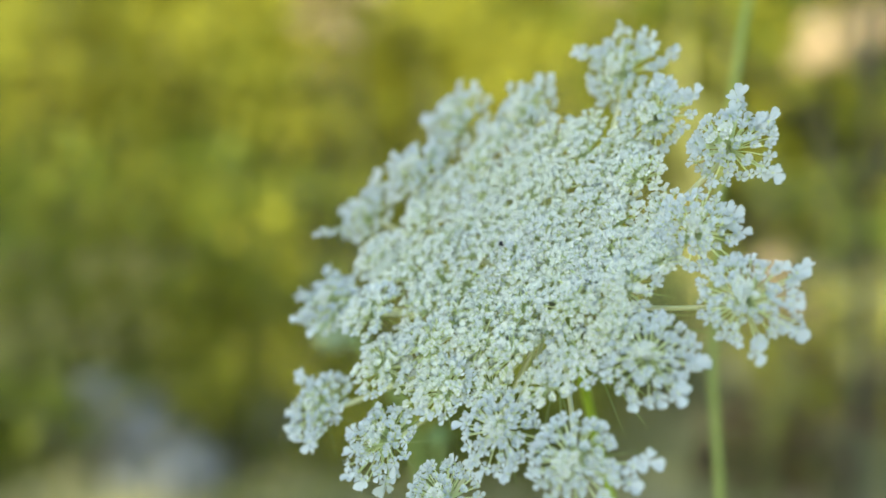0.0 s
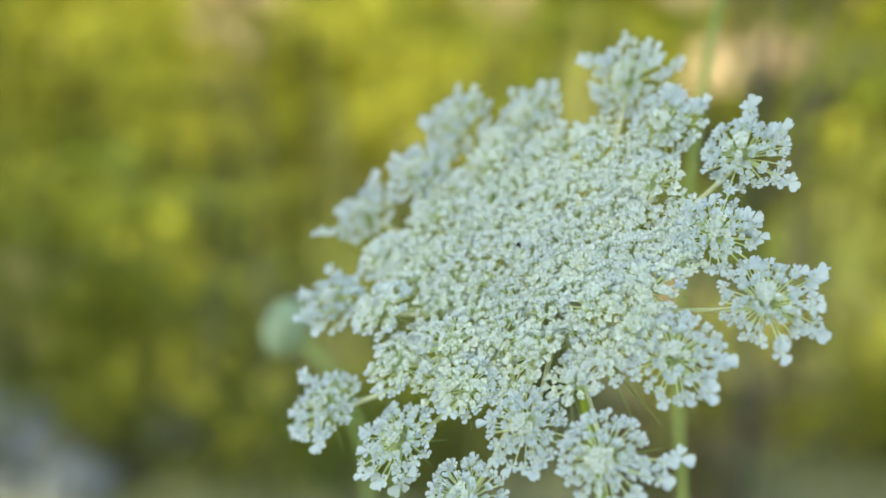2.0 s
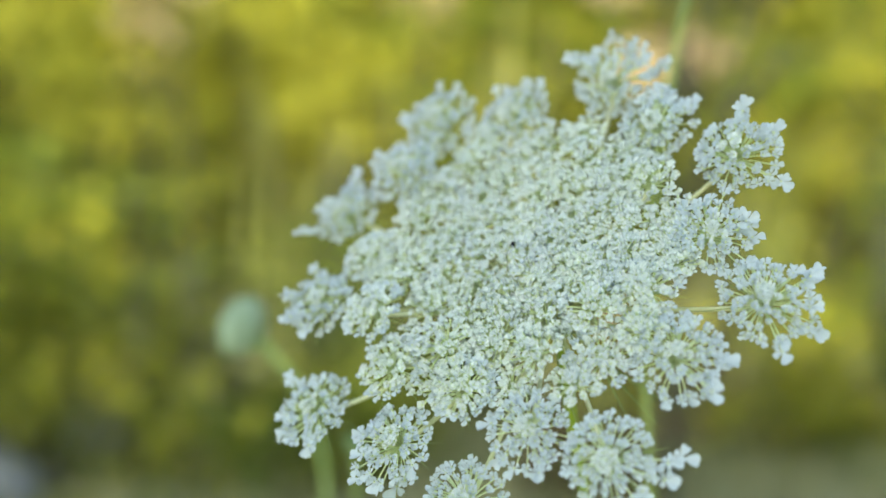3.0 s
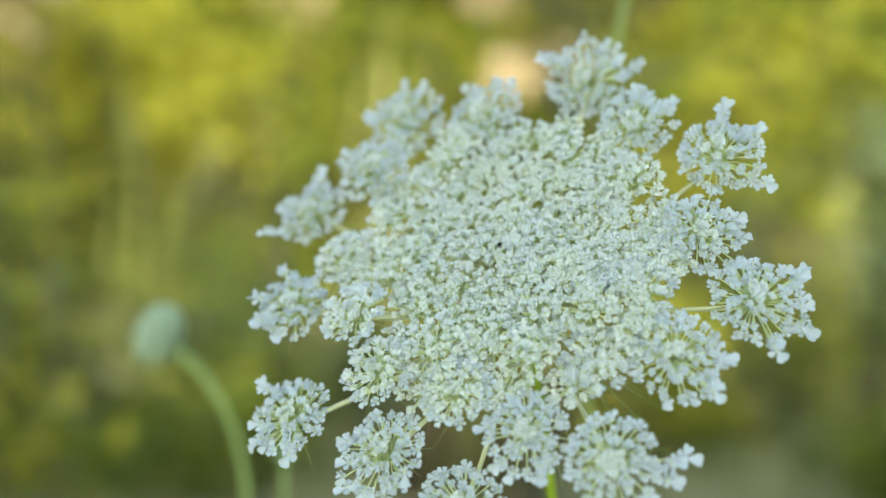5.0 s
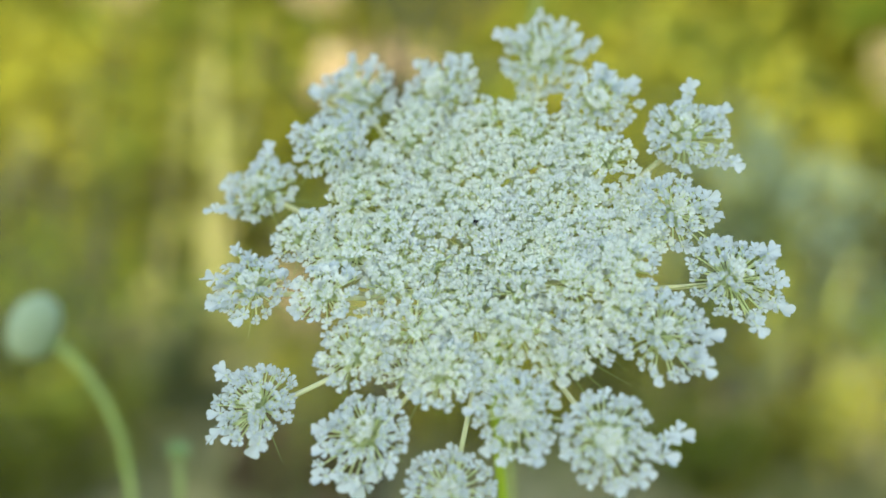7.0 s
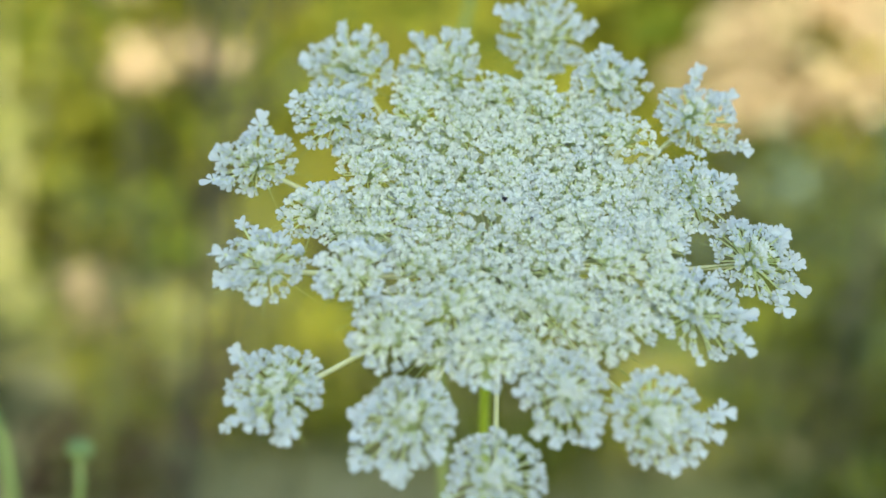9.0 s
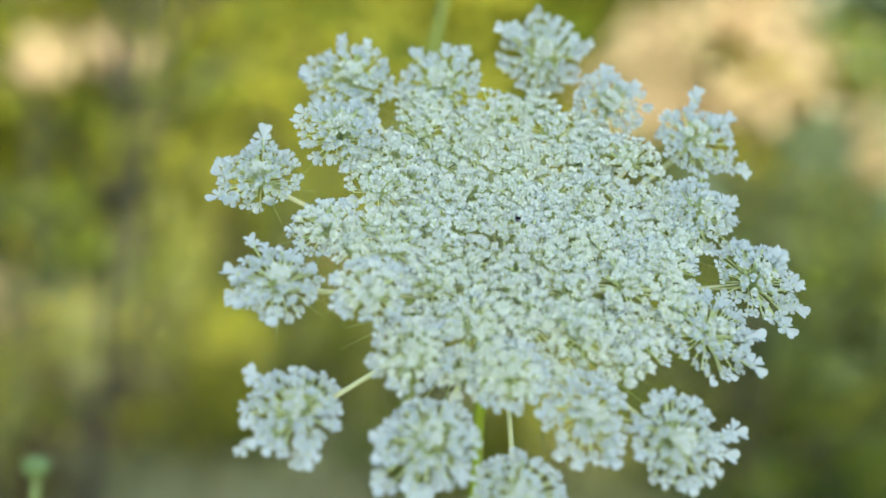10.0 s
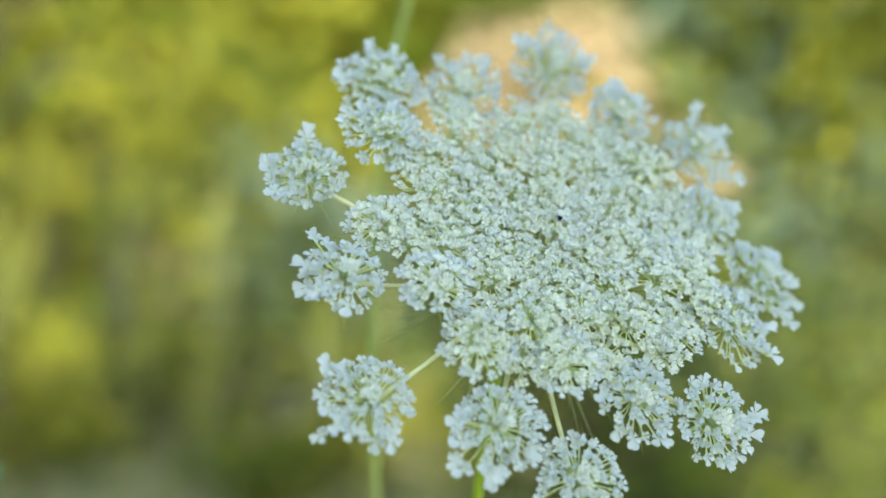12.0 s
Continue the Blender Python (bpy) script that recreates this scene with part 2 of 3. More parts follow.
def umbellet(angle, radius, height, half, ring):
    """One small cluster: its ray from the hub, stalklets, bractlets and florets. ring: 2 on the rim, 1 next to it, 0 in the middle."""
    tip = on_head(angle, radius, height)
    reach_out = tip - HUB
    along = reach_out.normalized()
    outward = reach_out - AXIS * reach_out.dot(AXIS)
    outward = outward.normalized() if outward.length > 0.003 else EAST
    rng = random.Random(int(angle * 13 + radius * 7) & 0xFFFF)
    nod = 0.22 * max(0.0, math.cos(radians(angle + 25))) if ring == 2 else 0.0
    north = max(0.0, math.sin(radians(angle))) if ring == 2 else 0.0
    normal = (AXIS + outward * ((0.05, 0.10, 0.14)[ring] + nod) - NORTH * 0.42 * north + Vector([rng.uniform(-0.1, 0.1) for i in range(3)])).normalized()
    half *= 0.001
    g = Geo()
    base = HUB + along * 0.0012
    length = reach_out.length
    line = bezier(base, base + along * length * 0.35 - AXIS * 0.0012 * radius / 40, tip - (along * 0.8 + normal * 0.2) * length * 0.3, tip, 9)
    tube(g, line, [0.00064, 0.00058, 0.00054, 0.00052, 0.0005, 0.0005, 0.0005, 0.00052, 0.00062], sides=7, slot=0)
    m = frame_on(tip, normal, outward)
    turn = m.to_3x3()
    size = half / 0.0075
    # rings of stalklets: how many, least and most lean, least and most length
    if ring:
        tiers = ((int(15 * size) + 1, 2, 30, 0.54, 0.66), (int(14 * size) + 1, 34, 50, 0.60, 0.74), (int(18 * size), 50, 66, 0.72, 0.88), (int(22 * size) + 1, 67, 86, 0.84, 1.0))
    else:
        tiers = ((int(11 * size) + 1, 2, 28, 0.60, 0.74), (int(18 * size) + 1, 28, 52, 0.66, 0.84), (int(23 * size) + 1, 52, 74, 0.82, 1.02))
    placed = []
    for level, (count, lean0, lean1, len0, len1) in enumerate(tiers):
        edge = level == len(tiers) - 1
        start = rng.uniform(0, 6.28)
        for k in range(count):
            a = start + 2 * math.pi * (k + rng.uniform(-0.36, 0.36)) / count
            tilt = radians(rng.uniform(lean0, lean1) * (1 + 0.1 * north))
            long = half * rng.uniform(len0, len1)
            face = math.cos(a)
            if ring == 2 and edge:
                long *= 1 + (0.10 * max(0.0, face) + (rng.uniform(0.1, 0.25) if face > 0.3 and rng.random() < 0.14 else 0.0)) - 0.06 * max(0.0, -face)
            radial = turn @ Vector((math.cos(a), math.sin(a), 0))
            d = radial * math.sin(tilt) + normal * math.cos(tilt)
            p = tip + d * long
            up = (d * (0.12 if edge and ring else 0.5) + normal * 0.75 - NORTH * 0.25 * north + Vector([rng.uniform(-0.3, 0.3) for i in range(3)])).normalized()
            if ring == 2 and edge and face > -0.35:
                pool = LARGE if rng.random() < 0.04 + 0.42 * max(0.0, face) ** 2 else RIM
            elif edge and ring:
                pool = RIM
            elif level >= 2 or (level == 1 and ring):
                pool = MIDDLE
            else:
                pool = SMALL
            toward = (radial * 0.7 + outward * 0.5).normalized()
            placed.append((pool, rng.randrange(len(pool)), frame_on(p, up, toward) @ Matrix.Scale(rng.uniform(0.88, 1.14), 4)))
            bend = tip + d * long * 0.5 + normal * long * 0.05 * math.sin(tilt)
            tube(g, [tip, bend, p - up * 0.0005], [0.00019, 0.00015, 0.00017], sides=4, slot=1, cap=False)
    blob(g, tip, 0.0009, 0.0008, 1, rings=2, sides=6, axis=normal)
    ob = part("umbellet", g, [RAY, PEDICEL], carrot)
    joined = Geo()
    for pool, index, matrix in placed:
        if ring == 2:
            fl = new("floret", floret_mesh(pool, index))
            fl.parent = ob
            fl.matrix_basis = matrix
        else:
            f = pool[index]
            pale = ring and pool is not RIM
            joined.add(np.concatenate(f.v), f.f, [2 if pale and k == 0 else k for k in f.m], matrix)
    if ring < 2:
        tagged(part("florets", joined, [PETAL, HEART, CREAM] if ring else [CREAM, HEART], ob), kind="stuff")
    for k in range((0, 3, 4)[ring]):
        a = 2 * math.pi * (k + rng.random() * 0.5) / 6
        d = (turn @ Vector((math.cos(a), math.sin(a), 0)))
        reach = rng.uniform(0.007, 0.0115)
        b = Geo()
        tube(b, [tip, tip + d * reach * 0.5 - normal * 0.0013, tip + d * reach - normal * rng.uniform(0.0015, 0.004)], [0.00018, 0.00014, 0.00004], sides=4)
        part("bractlet", b, [BRACT], ob)
    return ob, tip


clusters = [umbellet(*row, 2) for row in RIM_CLUSTERS]
for row in SECOND_RING:
    umbellet(*row, 1)
for row in MIDDLE_CLUSTERS + FILLERS:
    umbellet(*row, 0)

# long-stalked florets that stick out beyond the rim: rim cluster, angle, radius, height
STRAYS_NEAR = [
    (0, -132, 63.0, 13.7), (0, -123, 59.4, 15.7), (0, -142, 57.2, 15.0), (1, -113, 52.6, 15.0), (1, -116, 49.5, 16.6), (1, -104, 53.4, 8.8), (3, -67, 48.4, 16.0),
    (4, -38, 54.3, 12.5), (4, -43, 55.8, 11.4), (5, -26, 51.3, 17.0), (5, -18, 48.8, 16.0), (6, 10, 56.9, 9.8), (6, -3, 59.0, 9.0), (6, -11, 55.8, 12.8),
]
STRAYS_FAR = [
    (7, 16, 46.9, 15.4), (8, 48, 54.7, 22.0), (8, 40, 57.6, 19.4), (8, 28, 54.1, 16.8), (9, 61, 51.0, 17.6), (9, 69, 50.6, 18.1), (10, 96, 52.5, 23.0), (10, 85, 60.4, 18.2),
    (10, 76, 59.4, 16.4), (12, 142, 58.6, 17.4), (14, 161, 55.4, 17.6), (14, -179, 58.0, 20.0), (15, -169, 50.6, 19.6), (15, -153, 54.2, 22.0), (15, -160, 54.5, 22.0),
]
for owner, a, r, h in STRAYS_NEAR + STRAYS_FAR:
    size = RNG.uniform(1.05, 1.3)
    ob, tip = clusters[owner]
    p = on_head(a, r, h)
    d = (p - tip).normalized()
    p -= d * 0.0012
    up = (AXIS * 0.9 + d * 0.1 - NORTH * 0.5 * max(0.0, math.sin(radians(a))) + Vector([RNG.uniform(-0.25, 0.25) for i in range(3)])).normalized()
    g = Geo()
    tube(g, [tip, tip + (p - tip) * 0.5 - AXIS * 0.0004, p - up * 0.0006], [0.00024, 0.0002, 0.00022], sides=4, cap=False)
    part("stalklet", g, [PEDICEL], ob)
    side = d.cross(up).normalized() * RNG.choice((-1, 1))
    for place, big in ((p, size), (p - d * RNG.uniform(0.0022, 0.0032) + side * RNG.uniform(0.0008, 0.0016), size * 0.85)):
        fl = new("floret", floret_mesh(LARGE, RNG.randrange(len(LARGE))))
        fl.parent = ob
        fl.matrix_basis = frame_on(place, up, d) @ Matrix.Scale(big, 4)

# the dark florets in the middle of the head
dark_mats = [DARK, DARK]
for a, r, h, s in ((-156, 0.7, 23.4, 0.0008), (-24, 5.2, 21.5, 0.0006)):
    g = floret(s, 0.2, 70, 60)
    ob = part("dark_floret", g, dark_mats, carrot, "tiny blackish purple floret in the middle of the head")
    ob.matrix_basis = frame_on(on_head(a, r, h), AXIS, EAST)
    g = Geo()
    tube(g, [HUB + AXIS * 0.002, on_head(a, r, h - 0.5)], 0.0003, sides=5)
    part("dark_floret_stalk", g, [PEDICEL], carrot)

# hub, stem and the thread-like bracts under the head
g = Geo()
blob(g, HUB, 0.0026, 0.0022, 0, rings=4, sides=10, axis=AXIS)
part("hub", g, [RAY], carrot, "pale green hub where the rays meet")
g = Geo()
line = [HUB - AXIS * 0.0005, (0.0285, 0.2325, 0.7975), (0.0325, 0.2368, 0.785), (0.0358, 0.2394, 0.772), (0.0405, 0.2422, 0.755), (0.0451, 0.2449, 0.74), (0.0571, 0.2519, 0.70), (0.0685, 0.2585, 0.66)]
tube(g, line + bezier(line[-1], (0.09, 0.271, 0.58), (0.105, 0.28, 0.3), (0.105, 0.285, -0.02), 14)[1:], [0.0020, 0.0013] + [0.00115 + 0.00004 * i for i in range(19)], sides=12)
part("stem", g, [STEM], carrot)
for k in range(9):
    a = 2 * math.pi * (k + 0.4 * RNG.random()) / 9
    d = EAST * math.cos(a) + NORTH * math.sin(a)
    g = Geo()
    n1 = HUB + d * 0.018 - AXIS * 0.002
    n2 = HUB + d * RNG.uniform(0.032, 0.040) - AXIS * RNG.uniform(-0.004, 0.007)
    tube(g, bezier(HUB, HUB + d * 0.006 - AXIS * 0.002, n1, n2, 6), [0.0004, 0.00036, 0.0003, 0.00026, 0.0002, 0.00008], sides=5)
    for s in (-1, 1):
        side = d.cross(AXIS) * s
        tube(g, [n1, n1 + d * 0.007 + side * 0.002, n1 + d * 0.018 + side * 0.0045 - AXIS * 0.001], [0.00022, 0.00018, 0.00005], sides=4)
    part("bract", g, [BRACT], carrot, "thin forked green bract")

# ---- the second flower: a nodding closed head ----


def closed_head(name, label, top, radius, stalk, thick, down, buds):
    """A young head, closed to a ball of buds, on a bent stalk."""
    ob = thing(name, label, "flower bud")
    top = Vector(top)
    down = Vector(down).normalized()
    g = Geo()
    blob(g, top, radius * 0.82, radius * 0.6, 0, rings=7, sides=16, axis=down)
    rng = random.Random(3)
    for k in range(150):
        f = 1 - 2 * (k + 0.5) / 150
        a = 2.39996 * k
        d = Vector((math.sqrt(1 - f * f) * math.cos(a), math.sqrt(1 - f * f) * math.sin(a), f * 0.72))
        p = frame_on(top, down) @ (d * radius * rng.uniform(0.88, 1.04))
        blob(g, p, radius * 0.14, radius * 0.12, 0, rings=2, sides=6, axis=d)
    part("bud_ball", g, [buds], ob, "tight ball of pale green buds")
    g = Geo()
    n = len(stalk)
    tube(g, stalk, [thick * (1.25 if i < 2 else 1.0) for i in range(n)], sides=10)
    part("stem", g, [BUDSTEM], ob)
    for k in range(8):
        a = 2 * math.pi * k / 8
        m = frame_on(Vector(stalk[0]), down)
        g = Geo()
        tube(g, [m @ Vector((0, 0, 0)), m @ Vector((radius * 0.7 * math.cos(a), radius * 0.7 * math.sin(a), radius * 0.1)), m @ Vector((radius * math.cos(a), radius * math.sin(a), radius * 0.75))], [0.0008, 0.0006, 0.0002], sides=4)
        part("bract", g, [BRACT], ob)
    return ob


P0 = Vector((-0.0445, 0.438, 0.757))
closed_head("nodding_flower_head", "young wild carrot head nodding, closed to a pale green ball", P0, 0.0112,
            [P0 + Vector((x, -0.36 * x, z)) for x, z in ((0.003, -0.004), (0.009, -0.007), (0.0175, -0.0155), (0.025, -0.027), (0.031, -0.041), (0.0345, -0.058), (0.0365, -0.085), (0.038, -0.13), (0.039, -0.3), (0.04, -0.78))], 0.0015, (-0.95, 0.3, 0.3), BUD)
P1 = Vector((-0.002, 0.386, 0.724))
closed_head("small_flower_bud", "small upright wild carrot bud on a thin green stem", P1, 0.0038,
            [P1 + Vector(d) for d in ((0, 0, -0.003), (0.001, 0, -0.012), (0.001, 0.001, -0.03), (0.002, 0.002, -0.08), (0.003, 0.003, -0.3), (0.004, 0.004, -0.74))], 0.0008, (0, 0, 1), YOUNG)

# the tall stalk behind the flower
stalk = thing("tall_flower_stalk", "tall bare green flower stalk standing behind the wild carrot", "stalk")
g = Geo()
tube(g, [(0.09, 0.29, -0.02), (0.088, 0.296, 0.5), (0.0865, 0.305, 0.70), (0.083, 0.318, 0.77), (0.086, 0.328, 0.82), (0.093, 0.335, 0.87), (0.101, 0.336, 0.92), (0.112, 0.337, 1.0), (0.118, 0.338, 1.04)], [0.0016, 0.0015, 0.0014, 0.0013, 0.0012, 0.0013, 0.0011, 0.0009, 0.0008], sides=10)
part("stem", g, [surface("olive_green_stem", (0.19, 0.25, 0.05), vary=0.15, scale=300, rough=0.5, second=(0.27, 0.31, 0.08), patch=12, bump=0.3)], stalk)
g = Geo()
tube(g, [(0.118, 0.338, 1.04), (0.119, 0.338, 1.045), (0.12, 0.338, 1.053)], [0.0012, 0.003, 0.0008], sides=8)
part("tip", g, [BUD], stalk)

# ---- ground ----
EARTH = surface("dry_earth_and_litter", (0.31, 0.27, 0.13), vary=0.35, scale=14, rough=0.9, bump=0.6, second=(0.25, 0.24, 0.085), patch=0.9)
g = Geo()
N = 90
span = [math.copysign(abs(i / (N / 2) - 1) ** 3.2, i / (N / 2) - 1) * 400 for i in range(N + 1)]
verts = []
for yy in span:
    for xx in span:
        d = math.hypot(xx, yy - 0.3)
        z = 0.05 * noise.noise((xx * 0.9, yy * 0.9, 0.3)) + 0.02 * noise.noise((xx * 3, yy * 3, 5.3)) if d < 60 else 0
        verts.append((xx, yy, z))
faces = [(r * (N + 1) + c, r * (N + 1) + c + 1, (r + 1) * (N + 1) + c + 1, (r + 1) * (N + 1) + c) for r in range(N) for c in range(N)]
g.add(verts, faces)
ground = new("ground", g.mesh("ground", [EARTH]))
tagged(ground, "bare dry earth with leaf litter between the plants", "ground", kind="structure")

# ---- plants behind ----


def at(azimuth, distance, z=0.0):
    """A place by degrees to the right of the first view and metres from the path."""
    a = radians(azimuth)
    return Vector((-0.06 + distance * math.sin(a), 0.04 + distance * math.cos(a), z))


def leaf_points(length, width, fold):
    return ([(0, 0, 0), (length * 0.35, -width / 2, fold), (length * 0.4, 0, 0), (length * 0.35, width / 2, fold), (length * 0.75, -width * 0.32, fold * 0.4), (length * 0.75, width * 0.32, fold * 0.4), (length, 0, -fold)],
            [(0, 1, 2), (0, 2, 3), (1, 4, 2), (2, 5, 3), (2, 4, 6), (2, 6, 5)])


def leaves(geo, rng, centre, spread, count, length, slot=0):
    """Scatters bent leaves in a clump."""
    for k in range(count):
        while True:
            d = Vector([rng.uniform(-1, 1) for i in range(3)])
            if 0.25 < d.length < 1:
                break
        p = Vector(centre) + Vector((d.x * spread[0], d.y * spread[1], d.z * spread[2]))
        lean = Vector((rng.uniform(-1, 1), rng.uniform(-1, 1), rng.uniform(0.1, 1.4)))
        s = length * rng.uniform(0.6, 1.25)
        v, f = leaf_points(s, s * 0.5, s * 0.08)
        geo.add(v, f, slot, frame_on(p, lean, Vector((rng.uniform(-1, 1), rng.uniform(-1, 1), rng.uniform(-0.8, 0.2)))))


# yellow and straw tones carry painted sunlight, the dark green painted shade
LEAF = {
    "yellow": surface("sun_painted_yellow_leaf", (0.475, 0.425, 0.04), vary=0.2, scale=60, rough=0.5, through_light=0.4, second=(0.40, 0.365, 0.035), patch=5, island=0.25, spec=0.12),
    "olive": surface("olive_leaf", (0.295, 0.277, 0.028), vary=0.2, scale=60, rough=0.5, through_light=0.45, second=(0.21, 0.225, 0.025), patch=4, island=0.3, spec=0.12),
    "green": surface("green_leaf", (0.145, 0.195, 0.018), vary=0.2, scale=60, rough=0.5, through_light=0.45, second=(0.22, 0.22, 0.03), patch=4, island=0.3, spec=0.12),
    "dark": surface("shade_painted_green_leaf", (0.075, 0.10, 0.032), vary=0.2, scale=60, rough=0.5, through_light=0.4, second=(0.10, 0.115, 0.04), patch=4, island=0.3, spec=0.12),
    "peach": surface("sun_painted_straw_leaf", (0.66, 0.49, 0.28), vary=0.2, scale=60, rough=0.7, through_light=0.3, second=(0.58, 0.43, 0.23), patch=5, island=0.2),
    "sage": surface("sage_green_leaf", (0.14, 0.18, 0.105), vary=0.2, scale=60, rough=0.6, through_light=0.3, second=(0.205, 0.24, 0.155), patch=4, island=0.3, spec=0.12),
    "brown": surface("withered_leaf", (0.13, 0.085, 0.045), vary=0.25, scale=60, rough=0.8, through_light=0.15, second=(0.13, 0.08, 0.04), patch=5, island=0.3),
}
BARK = surface("grey_brown_bark", (0.10, 0.085, 0.06), vary=0.3, scale=40, rough=0.9, bump=0.6, second=(0.14, 0.12, 0.09), patch=6)
TWIG = surface("dark_twig", (0.05, 0.045, 0.03), vary=0.3, scale=80, rough=0.8, bump=0.4, patch=12)
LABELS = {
    "yellow": "yellow-green leafy shrub behind the flower, sunlight painted into its leaves", "olive": "olive green leafy shrub with small leaves", "green": "fresh green leafy shrub",
    "dark": "dark green leafy shrub, shade painted into its leaves", "sage": "soft grey-green leafy shrub", "peach": "dry straw-coloured leafy shrub, sunlight painted into its pale leaves", "brown": "withered brown leafy plant",
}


# second tone for a quarter of the clumps, sun and shade put in colour
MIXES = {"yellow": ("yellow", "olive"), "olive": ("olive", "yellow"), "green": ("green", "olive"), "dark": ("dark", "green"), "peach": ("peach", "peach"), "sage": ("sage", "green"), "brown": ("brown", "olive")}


def shrub(kind, place, width, height, count, length, lift=0.0, seed=1, group="shrubs of the undergrowth"):
    """A shrub: stems from the ground and clumps of leaves with gaps between them."""
    rng = random.Random(seed)
    ob = thing("shrub", LABELS[kind], "shrub", place, group)
    crown = Geo()
    clumps = max(5, int(count / 120)) if kind == "peach" else max(8, int(count / 30))
    for k in range(clumps):
        a = rng.uniform(0, 2 * math.pi)
        r = math.sqrt(rng.random()) * width * 0.5
        c = Vector((r * math.cos(a), r * math.sin(a), lift + (height - lift) * rng.uniform(0.05, 1.0)))
        s = max(0.11, min(0.34, width * 0.24)) * rng.uniform(0.7, 1.2)
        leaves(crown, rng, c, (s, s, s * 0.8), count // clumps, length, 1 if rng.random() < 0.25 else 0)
        if k % 2 == 0 and k < 14:
            g = Geo()
            tube(g, bezier((0.05 * math.cos(a), 0.05 * math.sin(a), -0.03), (0.1 * c.x, 0.1 * c.y, c.z * 0.4), (0.6 * c.x, 0.6 * c.y, c.z * 0.6), c, 6), [0.012, 0.010, 0.008, 0.006, 0.005, 0.003], sides=5)
            part("branch", g, [TWIG], ob)
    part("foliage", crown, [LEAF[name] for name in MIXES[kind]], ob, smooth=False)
    return ob


# yellow and peach stand for sunlit patches, dark for shaded ones, by leaf colour
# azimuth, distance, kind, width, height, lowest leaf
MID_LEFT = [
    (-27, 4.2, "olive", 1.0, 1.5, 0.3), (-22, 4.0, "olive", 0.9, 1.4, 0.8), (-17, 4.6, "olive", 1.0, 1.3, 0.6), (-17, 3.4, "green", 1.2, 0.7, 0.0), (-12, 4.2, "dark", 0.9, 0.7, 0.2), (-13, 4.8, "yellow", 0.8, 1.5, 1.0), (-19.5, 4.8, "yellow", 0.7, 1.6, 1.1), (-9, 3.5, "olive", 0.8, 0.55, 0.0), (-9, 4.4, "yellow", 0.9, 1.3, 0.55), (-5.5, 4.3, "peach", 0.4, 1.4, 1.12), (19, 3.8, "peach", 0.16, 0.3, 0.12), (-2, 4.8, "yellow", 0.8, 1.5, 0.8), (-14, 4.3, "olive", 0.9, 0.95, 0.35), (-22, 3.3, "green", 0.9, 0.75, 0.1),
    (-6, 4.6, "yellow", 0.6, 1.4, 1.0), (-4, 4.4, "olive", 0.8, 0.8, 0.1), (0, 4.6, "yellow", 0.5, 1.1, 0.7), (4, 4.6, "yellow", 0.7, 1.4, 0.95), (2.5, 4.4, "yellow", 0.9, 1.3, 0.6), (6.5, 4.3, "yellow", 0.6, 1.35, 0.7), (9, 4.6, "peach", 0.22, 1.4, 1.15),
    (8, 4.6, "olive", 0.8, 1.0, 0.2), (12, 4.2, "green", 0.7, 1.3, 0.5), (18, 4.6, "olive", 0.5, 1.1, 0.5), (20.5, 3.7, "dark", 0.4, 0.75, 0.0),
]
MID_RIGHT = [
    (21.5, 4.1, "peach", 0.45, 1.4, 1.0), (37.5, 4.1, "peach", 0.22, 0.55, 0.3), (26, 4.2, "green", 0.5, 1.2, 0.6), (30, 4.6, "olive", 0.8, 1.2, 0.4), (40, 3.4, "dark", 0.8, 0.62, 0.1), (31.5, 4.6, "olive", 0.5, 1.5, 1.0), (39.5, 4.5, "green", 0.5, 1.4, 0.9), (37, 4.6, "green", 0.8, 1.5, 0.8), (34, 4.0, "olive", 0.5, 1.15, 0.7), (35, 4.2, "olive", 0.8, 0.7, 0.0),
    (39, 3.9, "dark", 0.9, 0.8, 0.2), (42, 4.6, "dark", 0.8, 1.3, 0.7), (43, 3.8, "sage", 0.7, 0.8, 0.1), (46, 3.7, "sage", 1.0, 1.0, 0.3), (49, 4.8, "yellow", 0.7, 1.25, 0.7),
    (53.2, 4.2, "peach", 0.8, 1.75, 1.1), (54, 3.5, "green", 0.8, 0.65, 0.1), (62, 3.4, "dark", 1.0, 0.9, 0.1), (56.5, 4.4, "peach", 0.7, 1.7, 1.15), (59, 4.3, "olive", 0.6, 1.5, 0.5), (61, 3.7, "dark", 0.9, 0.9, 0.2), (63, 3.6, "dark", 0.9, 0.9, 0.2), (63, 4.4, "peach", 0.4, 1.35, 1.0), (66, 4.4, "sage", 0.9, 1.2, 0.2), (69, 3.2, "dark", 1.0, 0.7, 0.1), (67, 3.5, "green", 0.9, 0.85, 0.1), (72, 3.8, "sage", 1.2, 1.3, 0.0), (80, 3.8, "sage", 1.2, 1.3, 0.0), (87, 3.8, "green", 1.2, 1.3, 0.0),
]
